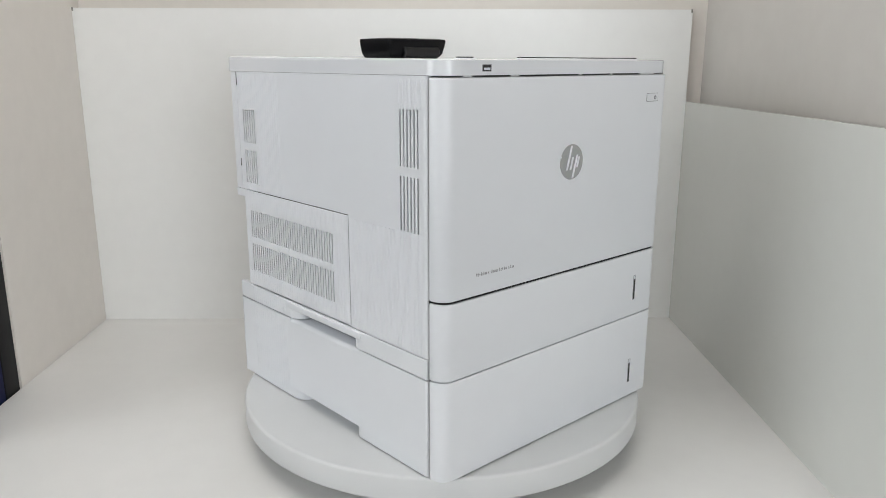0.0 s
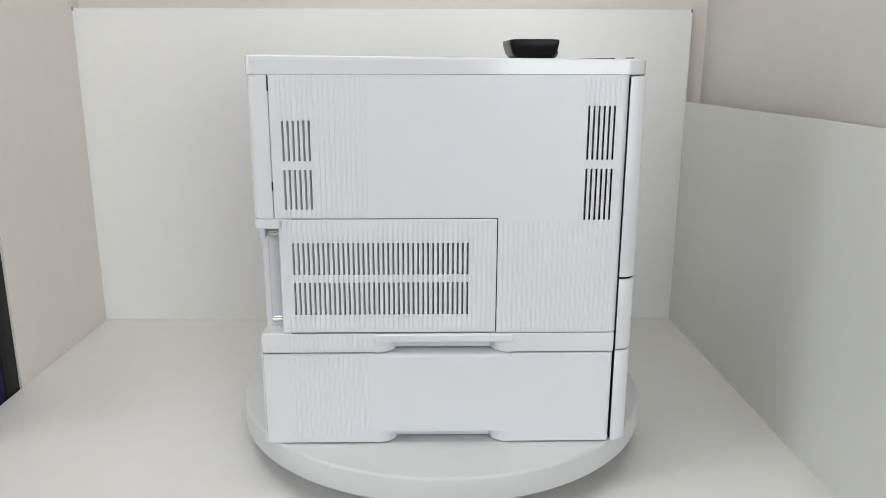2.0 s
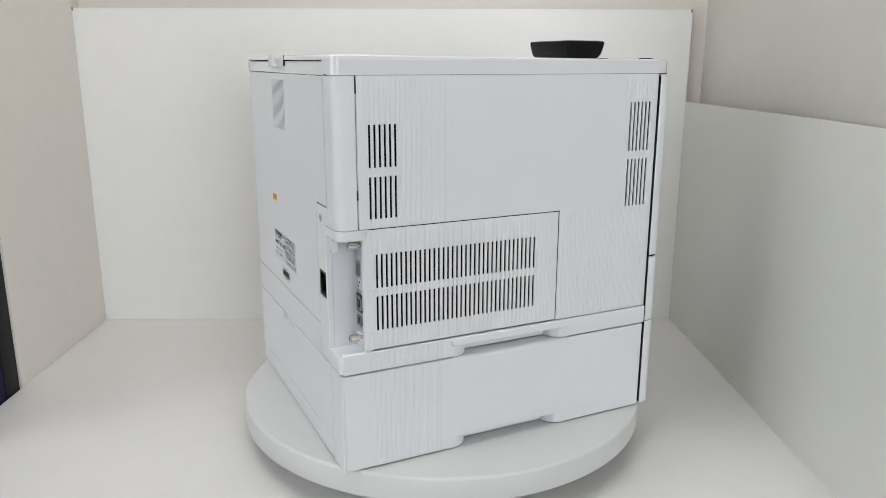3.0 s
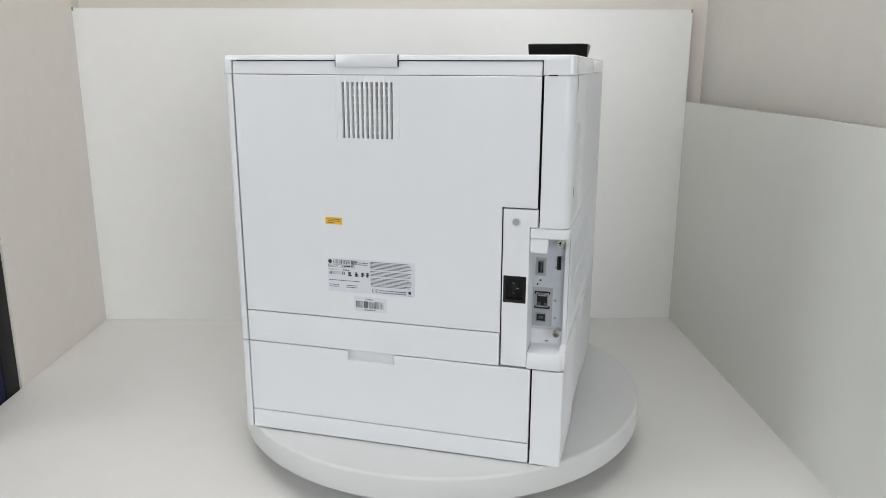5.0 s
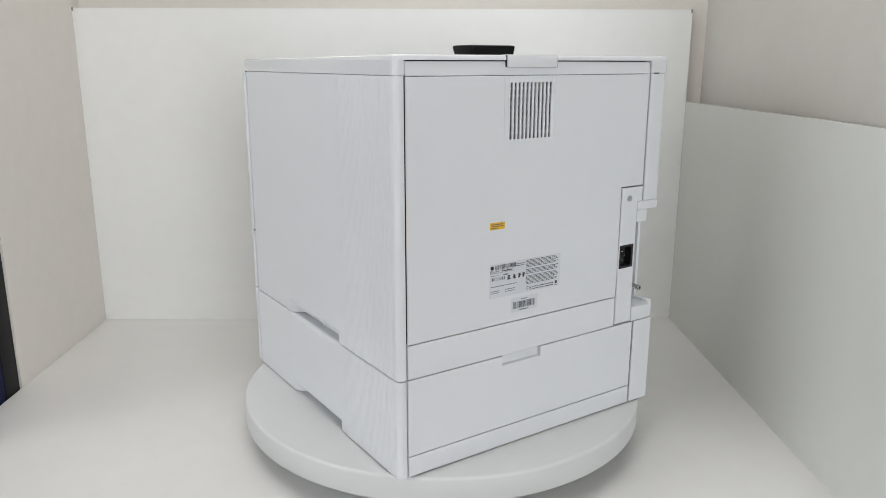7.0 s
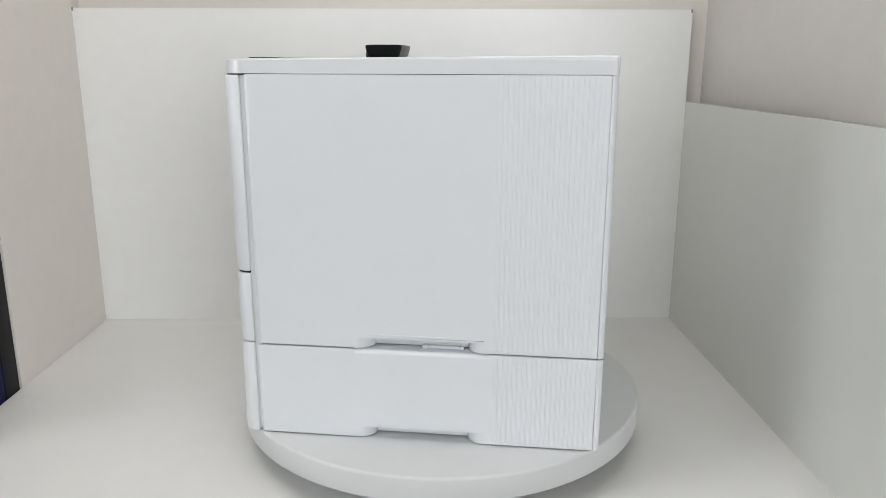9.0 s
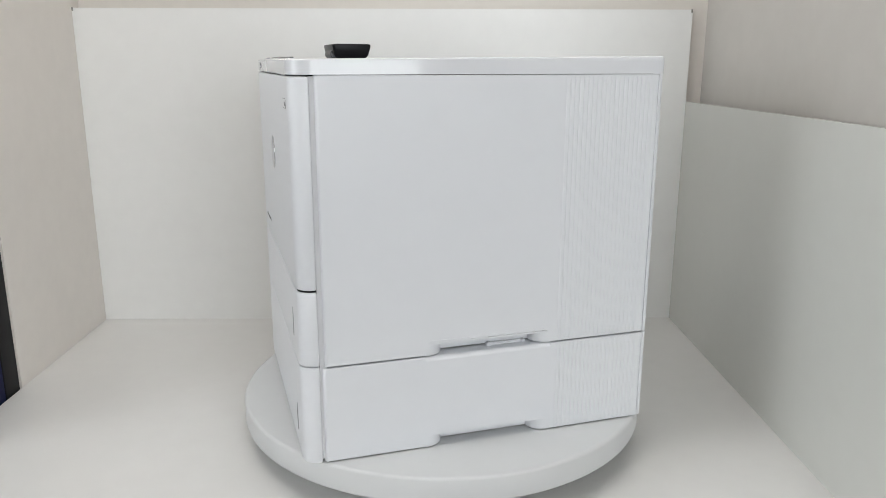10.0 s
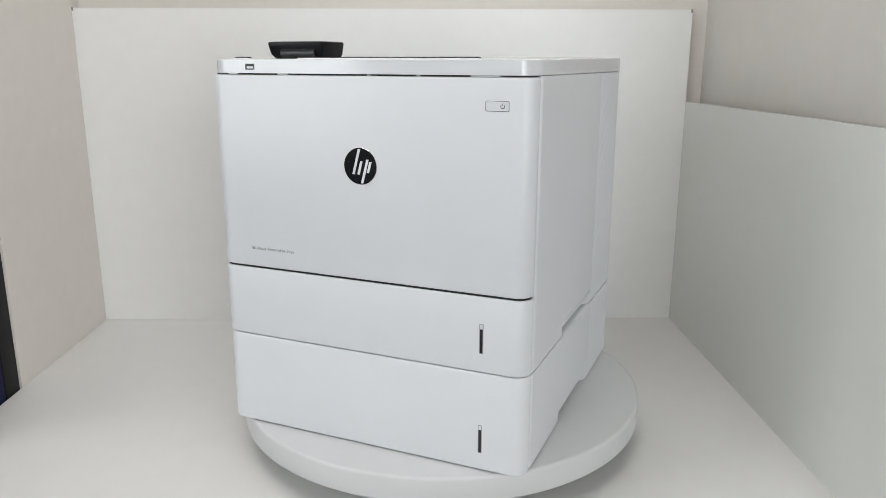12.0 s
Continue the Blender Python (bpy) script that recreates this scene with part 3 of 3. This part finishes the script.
    # cheek that closes the panel towards the recess
    power = part("power_panel", bm, WHITE, printer, "white strip with the power socket")
    part("cheek", block(-0.1725, -0.1712, 0.1955, a, 0.1305, 0.3052), WHITE, power, smooth=False)
    sock = fresh()
    pierced(sock, "y", b - 0.0006, b - 0.016, (-0.1698, -0.1662, -0.1459, -0.1423), (0.2119, 0.2155, 0.2419, 0.2455), lambda x, z: 2 if -0.1662 < x < -0.1459 and 0.2155 < z < 0.2419 else 1)
    box(sock, -0.1662, -0.1459, b - 0.0160, b - 0.0145, 0.2155, 0.2419)
    s = part("power_socket", sock, SOCKET, power, "black three-pin mains socket", smooth=False)
    bm = fresh()
    for dx, dz in ((0.0022, 0.0062), (-0.0030, 0.0), (0.0022, -0.0062)):
        box(bm, -0.1560 + dx - 0.0015, -0.1560 + dx + 0.0015, b - 0.0146, b - 0.0060, 0.2287 + dz - 0.0005, 0.2287 + dz + 0.0005)
    part("pins", bm, CHROME, s, "metal contact pins", smooth=False)
    hole = disc(fresh(), "y", -0.1563, 0.3107, b - 0.0004, b + 0.0003, 0.0052, 28)
    cap = part("hole_cap", hole, STEEL, power, "flat grey metal disc drawn as a hole")
    # darker off-centre disc paints the shade inside the hole
    part("hole_shade", disc(fresh(), "y", -0.1558, 0.3113, b + 0.0001, b + 0.00045, 0.0040, 24), GREY, cap)
    io_recess()
    stickers(door)


def io_recess():
    """The open corner with the connector plate."""
    ob = printer
    x0, x1 = XL, -0.1725
    # roof band and hanging tab, plate, floor ledge, inner wall
    bm = slab(fresh(), rounded(x0, -0.1730, 0.197, YB, 0, 0, 0, 0.010), "z", 0.2925, 0.3047)
    box(bm, -0.1940, -0.1732, 0.226, YB - 0.0006, 0.2750, 0.2926)
    roof = part("recess_roof", bevel(bm, 0.0010, 1, 60), WHITE, ob)
    plate = part("connector_plate", block(-0.2112, -0.1715, 0.1953, 0.1970, 0.166, 0.2928), STEEL, ob, "grey metal plate with data sockets")
    bm = slab(fresh(), rounded(x0, -0.1730, 0.1940, YB + 0.0008, 0, 0, 0.001, 0.010), "z", 0.1292, 0.1500)
    part("recess_ledge", bevel(bm, 0.0014, 2, 60), WHITE, ob)
    bm = fresh()
    pierced(bm, "y", 0.1990, 0.1955, (-0.2140, -0.1945, -0.1902, -0.1715), (0.1500, 0.1530, 0.1552, 0.1692), lambda x, z: 2 if -0.1945 < x < -0.1902 and 0.1530 < z < 0.1552 else 1)
    part("plate_foot", bm, WHITE, ob, smooth=False)
    part("recess_edge", block(XL + 0.002, -0.2118, 0.1950, 0.2043, 0.1480, 0.2928), WHITE, ob)

    def socket(name, x, z, w, h, mat, shell, label):
        bm = fresh()
        pierced(bm, "y", 0.1998, 0.1963, (x - w / 2, x - w / 2 + 0.001, x + w / 2 - 0.001, x + w / 2), (z - h / 2, z - h / 2 + 0.001, z + h / 2 - 0.001, z + h / 2),
                lambda u, v: 2 if abs(u - x) < w / 2 - 0.001 and abs(v - z) < h / 2 - 0.001 else 1)
        o = part(name, bm, shell, plate, label, smooth=False)
        part("opening", block(x - w / 2 + 0.001, x + w / 2 - 0.001, 0.1968, 0.1974, z - h / 2 + 0.001, z + h / 2 - 0.001), mat, o, smooth=False)
        return o

    for z0, z1, x0, x1 in ((0.2375, 0.2605, -0.1885, -0.1752), (0.1725, 0.2230, -0.1975, -0.1730)):
        part("surround", block(x0, x1, 0.1966, 0.19715, z0, z1), SURROUND, plate, "flat grey field round the sockets", smooth=False)
    usb = socket("usb_socket", -0.1819, 0.2490, 0.0085, 0.0165, SOCKET, GREY, "upright rectangular data socket")
    part("tongue", block(-0.1836, -0.1818, 0.1974, 0.1990, 0.2425, 0.2550), PRINT, usb, smooth=False)
    socket("slot", -0.2042, 0.2555, 0.0045, 0.0165, SOCKET, SOCKET, "narrow black slot")
    net = socket("network_socket", -0.1850, 0.2068, 0.0150, 0.0170, SOCKET, GREY, "metal shielded network socket")
    part("contact", block(-0.1900, -0.1800, 0.1975, 0.1988, 0.2118, 0.2132), GREY, net, smooth=False)
    bm = box(fresh(), -0.1905, -0.1872, 0.1975, 0.1988, 0.2000, 0.2032)
    box(bm, -0.1828, -0.1795, 0.1975, 0.1988, 0.2000, 0.2032)
    part("latch_step", bm, PRINT, net, smooth=False)
    for z in (0.2170, 0.1965):
        bm = box(fresh(), -0.1945, -0.1755, 0.1970, 0.1992, z - 0.0007, z + 0.0007)
        q = 0.0026 if z < 0.2 else -0.0026
        for x in (-0.1945, -0.1769):
            box(bm, x, x + 0.0014, 0.1970, 0.1991, min(z, z + q), max(z, z + q))
        part("shield_spring", bm, SOCKET, net, "dark bracket of the shield", smooth=False)
    usb_b = socket("printer_socket", -0.1840, 0.1841, 0.0130, 0.0115, SOCKET, GREY, "square data socket")
    part("tongue", block(-0.1868, -0.1812, 0.1974, 0.1990, 0.1825, 0.1857), PRINT, usb_b, smooth=False)
    for x, z, r in ((-0.1820, 0.2318, 0.0013), (-0.1785, 0.2265, 0.0012)):
        part("pinhole", disc(fresh(), "y", x, z, 0.1968, 0.1974, r, 14), SOCKET, plate)
    for z in (0.2490, 0.2068, 0.1841):
        bm = box(fresh(), -0.2035, -0.1985, 0.1970, 0.1972, z - 0.0004, z + 0.0004)
        box(bm, -0.2020, -0.2002, 0.1970, 0.19725, z - 0.0016, z + 0.0016)
        part("marking", bm, GREY, plate, smooth=False)
    for x, z in ((-0.2067, 0.2850), (-0.2058, 0.1705)):
        n = 36
        bm = slab(fresh(), [(x + (0.0042 - 0.0003 * (k % 2)) * math.cos(2 * math.pi * k / n), z + (0.0042 - 0.0003 * (k % 2)) * math.sin(2 * math.pi * k / n)) for k in range(n)], "y", 0.2075, 0.2185)
        disc(bm, "y", x, z, 0.1972, 0.2076, 0.0026, 16)
        disc(bm, "y", x, z, 0.2184, 0.2194, 0.0034, 20)
        screw = part("thumb_screw", bm, CHROME, ob, "knurled metal thumb screw", smooth=False)
        bm = box(fresh(), x - 0.0022, x + 0.0022, 0.2192, 0.2196, z - 0.0004, z + 0.0004)
        box(bm, x - 0.0004, x + 0.0004, 0.2192, 0.2197, z - 0.0022, z + 0.0022)
        part("cross_slot", bm, SOCKET, screw, "dark cross slot", smooth=False)


def lettering(name, body, u, y, z, size, mat, parent):
    """Flat words on the rear face, read from behind the printer."""
    curve = bpy.data.curves.new(name, "FONT")
    curve.body, curve.size, curve.resolution_u = body, size, 2
    source = bpy.data.objects.new(name, curve)
    me = bpy.data.meshes.new_from_object(source)
    bpy.data.objects.remove(source)
    bm = fresh()
    bm.from_mesh(me)
    bpy.data.meshes.remove(me)
    bm.transform(Matrix(((-1, 0, 0, u), (0, 0, 1, y), (0, 1, 0, z), (0, 0, 0, 1))))
    return part(name, bm, mat, parent, smooth=False)


def stickers(door):
    y = YB
    bm = slab(fresh(), rounded(0.0630, 0.0856, 0.2953, 0.3042, .0008, .0008, .0008, .0008, 3), "y", y - 0.0005, y + 0.0003)
    tag = part("sticker", bm, YELLOW, door, "small yellow sticker with dark lines")
    bm = fresh()
    for z, u0, u1 in ((0.3018, 0.0655, 0.0840), (0.2996, 0.0650, 0.0825), (0.2974, 0.0740, 0.0840)):
        box(bm, u0, u1, y + 0.00025, y + 0.00045, z - 0.00045, z + 0.00045)
    part("print_lines", bm, PRINT, tag, smooth=False)
    bm = slab(fresh(), rounded(-0.0310, 0.0845, 0.2078, 0.2518, .001, .001, .001, .001, 3), "y", y - 0.0005, y + 0.0003)
    plate = part("rating_label", bm, PAPER, door, "pale grey rating label with fine print")
    bm = fresh()
    rng = random.Random(9)

    def bar(u0, u1, z0, z1):
        box(bm, min(u0, u1), max(u0, u1), y + 0.00025, y + 0.00045, z0, z1)

    def code(u0, u1, z0, z1):
        u = u0
        while u > u1:
            w = rng.choice((0.0003, 0.0006, 0.0009))
            bar(u, u - w, z0, z1)
            u -= w + rng.choice((0.0006, 0.0009, 0.0012))

    def words(u0, u1, z, h):
        u = u0
        while u > u1 + 0.001:
            w = min(rng.uniform(0.0016, 0.0055), u - u1)
            bar(u, u - w, z, z + h)
            u -= w + 0.0009

    disc(bm, "y", 0.0812, 0.2472, y + 0.0002, y + 0.0005, 0.0026, 20)
    code(0.0765, 0.0445, 0.2445, 0.2500)
    for u0, u1, z in ((0.044, 0.030, 0.2470), (0.044, 0.031, 0.2446)):
        words(u0, u1, z, 0.0009)
    bar(0.0838, 0.0480, 0.2434, 0.2437); bar(0.0838, 0.0480, 0.2400, 0.2403)
    bar(0.0838, 0.0835, 0.2400, 0.2437); bar(0.0483, 0.0480, 0.2400, 0.2437)
    words(0.0655, 0.0500, 0.2411, 0.0016)
    words(0.0640, 0.0560, 0.2362, 0.0013)
    code(0.0830, 0.0615, 0.2305, 0.2345)
    for u in (0.0545, 0.0455, 0.0370, 0.0305):
        for k in range(3):
            bar(u + 0.0028 - 0.0002 * k, u - 0.0026 + rng.uniform(0, 0.002), 0.2294 + 0.0021 * k, 0.2307 + 0.0021 * k)
        bar(u + 0.0010, u - 0.0006, 0.2290, 0.2348)
    words(0.0830, 0.0420, 0.2225, 0.0008)
    for z in (0.2165, 0.2140):
        words(0.0830, 0.0700, z, 0.0008)
        words(0.0600, 0.0450, z, 0.0008)
    z = 0.2492
    while z > 0.2175:
        if abs(z - 0.2385) > 0.001 and abs(z - 0.2300) > 0.001:
            words(0.0268, -0.0275 + rng.uniform(0, 0.006), z, 0.0007)
        z -= 0.00172
    for u, tongue in ((0.0225, False), (0.0178, True)):
        for k in range(12):
            q0, q1 = radians(90 + 15 * k), radians(105 + 15 * k)
            slab(bm, [(u - r * math.cos(q), 0.2125 + r * math.sin(q)) for r, q in ((0.0028, q0), (0.0028, q1), (0.0021, q1), (0.0021, q0))], "y", y + 0.00025, y + 0.00045)
        if tongue:
            bar(u, u + 0.0021, 0.2122, 0.2128)
    for zz in (0.2128, 0.2100):
        words(0.0155, -0.0200, zz, 0.0011)
    bar(-0.0230, -0.0262, 0.2115, 0.2152); bar(-0.0225, -0.0267, 0.2092, 0.2098)
    for body, u, z, size in (("Serial No.", 0.0826, 0.2410, 0.0031), ("Product No.", 0.0832, 0.2362, 0.0026)):
        lettering("word", body, u, y + 0.0004, z, size, INK, plate)
    part("fine_print", bm, INK, plate, "black bars and small lines of print", smooth=False)
    bm = slab(fresh(), rounded(0.0060, 0.0500, 0.1840, 0.2030, .001, .001, .001, .001, 3), "y", y - 0.0005, y + 0.0002)
    tag = part("bar_code_sticker", bm, PAPER, door, "white sticker with a bar code")
    bm = fresh()
    code(0.0470, 0.0100, 0.1885, 0.1975)
    words(0.0340, 0.0240, 0.1995, 0.0010)
    words(0.0360, 0.0215, 0.1855, 0.0011)
    part("bar_code", bm, INK, tag, smooth=False)


def lid():
    """The top cover: sides drawn in a little, a roof that rises to the back, cut away at the back for the rear door."""
    def top(y):
        return 0.4962 + 0.0050 * (y - YF) / (YB - YF)

    def outline(d, cut):
        pts = rounded(XL + d, XR - d, YF + d, YB - d, 0.028 - d, 0.028 - d, 0.006, 0.008, 10)
        if cut:
            k = [i for i, p in enumerate(pts) if p[1] > YB - d - 1e-5]
            right = [i for i in k if pts[i][0] > 0]
            i = max(right)
            pts = pts[:i + 1] + [(0.2045, YB - d), (0.2045, 0.214), (-0.1825, 0.214), (-0.1825, YB - d)] + pts[i + 1:]
        return pts

    bm = fresh()
    z1 = 0.4952
    slab(bm, outline(0.0, True), "z", 0.4790, z1)
    rings = []
    for d, dz in ((0.0, None), (0.0004, -0.0018), (0.0016, -0.0005), (0.0036, 0.0)):
        rings.append([bm.verts.new((x, y, z1 if dz is None else max(z1 + 0.0002, top(y) + dz))) for x, y in outline(d, False)])
    for p, q in zip(rings, rings[1:]):
        for i in range(len(p)):
            j = (i + 1) % len(p)
            bm.faces.new((p[i], p[j], q[j], q[i]))
    bm.faces.new(rings[-1])
    bm.faces.new(rings[0][::-1])
    cover = part("top_cover", bm, GLOSS, printer, "glossy white top cover with a sloping roof")
    # dark lips of the output slot
    for x0, x1 in ((-0.1850, -0.1620), (-0.0870, 0.0760), (0.0780, 0.1480)):
        y = -0.2325
        part("output_ramp", block(x0 - 0.002, x1 + 0.002, y - 0.004, y + 0.004, top(y) - 0.001, top(y) + 0.0012, 0.0006, 1), GLOSS, cover)
        part("output_lip", block(x0, x1, y - 0.001, y + 0.003, top(y) + 0.0010, top(y) + 0.0024), BLACK, cover, "thin dark lip on the roof")
    # service socket on the front edge
    bm = fresh()
    pierced(bm, "y", YF - 0.0003, YF + 0.002, (-0.1600, -0.1590, -0.1472, -0.1462), (0.4831, 0.4839, 0.4897, 0.4905), lambda u, v: 2 if -0.1590 < u < -0.1472 and 0.4839 < v < 0.4897 else 1)
    s = part("usb_socket", bm, PRINT, cover, "small metal data socket", smooth=False)
    part("opening", block(-0.1590, -0.1472, YF - 0.0001, YF + 0.002, 0.4839, 0.4897), SOCKET, s, smooth=False)
    part("tongue", block(-0.1575, -0.1480, YF - 0.0004, YF, 0.4846, 0.4872), PAPER, s, smooth=False)


def control_panel():
    """A black tilting screen housing, wider above than below, on the roof."""
    x0, x1, y0, y1 = -0.2035, -0.1145, -0.1385, -0.0782
    bm = fresh()
    rings = []
    z0 = 0.4968
    for d, z in ((0.0100, z0), (0.0060, z0 + 0.0018), (0.0030, z0 + 0.0060), (0.0010, z0 + 0.0145), (0.0, z0 + 0.0200), (0.0006, z0 + 0.0222), (0.0030, z0 + 0.0228)):
        ring = []
        for x, y in rounded(x0, x1, y0, y1, .004, .004, .004, .004, 5):
            f = (y1 - y) / (y1 - y0)
            ring.append(bm.verts.new(((x0 + x1) / 2 + (x - (x0 + x1) / 2) * (1 - 2 * d * (0.15 + 0.85 * f) / (x1 - x0)), y + d * f - d * 1.3 * (1 - f), z)))
        rings.append(ring)
    for p, q in zip(rings, rings[1:]):
        for i in range(len(p)):
            j = (i + 1) % len(p)
            bm.faces.new((p[i], p[j], q[j], q[i]))
    bm.faces.new(rings[0][::-1])
    bm.faces.new(rings[-1])
    ob = part("control_panel", bm, BLACK, printer, "low black tilting control panel housing")
    part("screen", block(x0 + 0.006, x1 - 0.006, y0 + 0.006, y1 - 0.006, z0 + 0.0226, z0 + 0.0232), SMOKED, ob, "dark glass screen")
    bm = disc(fresh(), "x", -0.133, z0 + 0.0075, x0 + 0.022, x1 - 0.012, 0.0072, 20)
    part("hinge", bevel(bm, 0.001, 1), SOCKET, ob)


chassis()
front_covers()
left_side()
right_side()
rear()
lid()
control_panel()


# ================= what moves =================
def motions():
    steps_at = [0.5 * k for k in range(25)]
    walk(printer, [(t, pose(0, 0, 0.0002, 0, 0, START + RATE * t)) for t in steps_at])
    walk(PLATE, [(t, pose(0, 0, 0, 0, 0, START + RATE * t)) for t in steps_at])


motions()
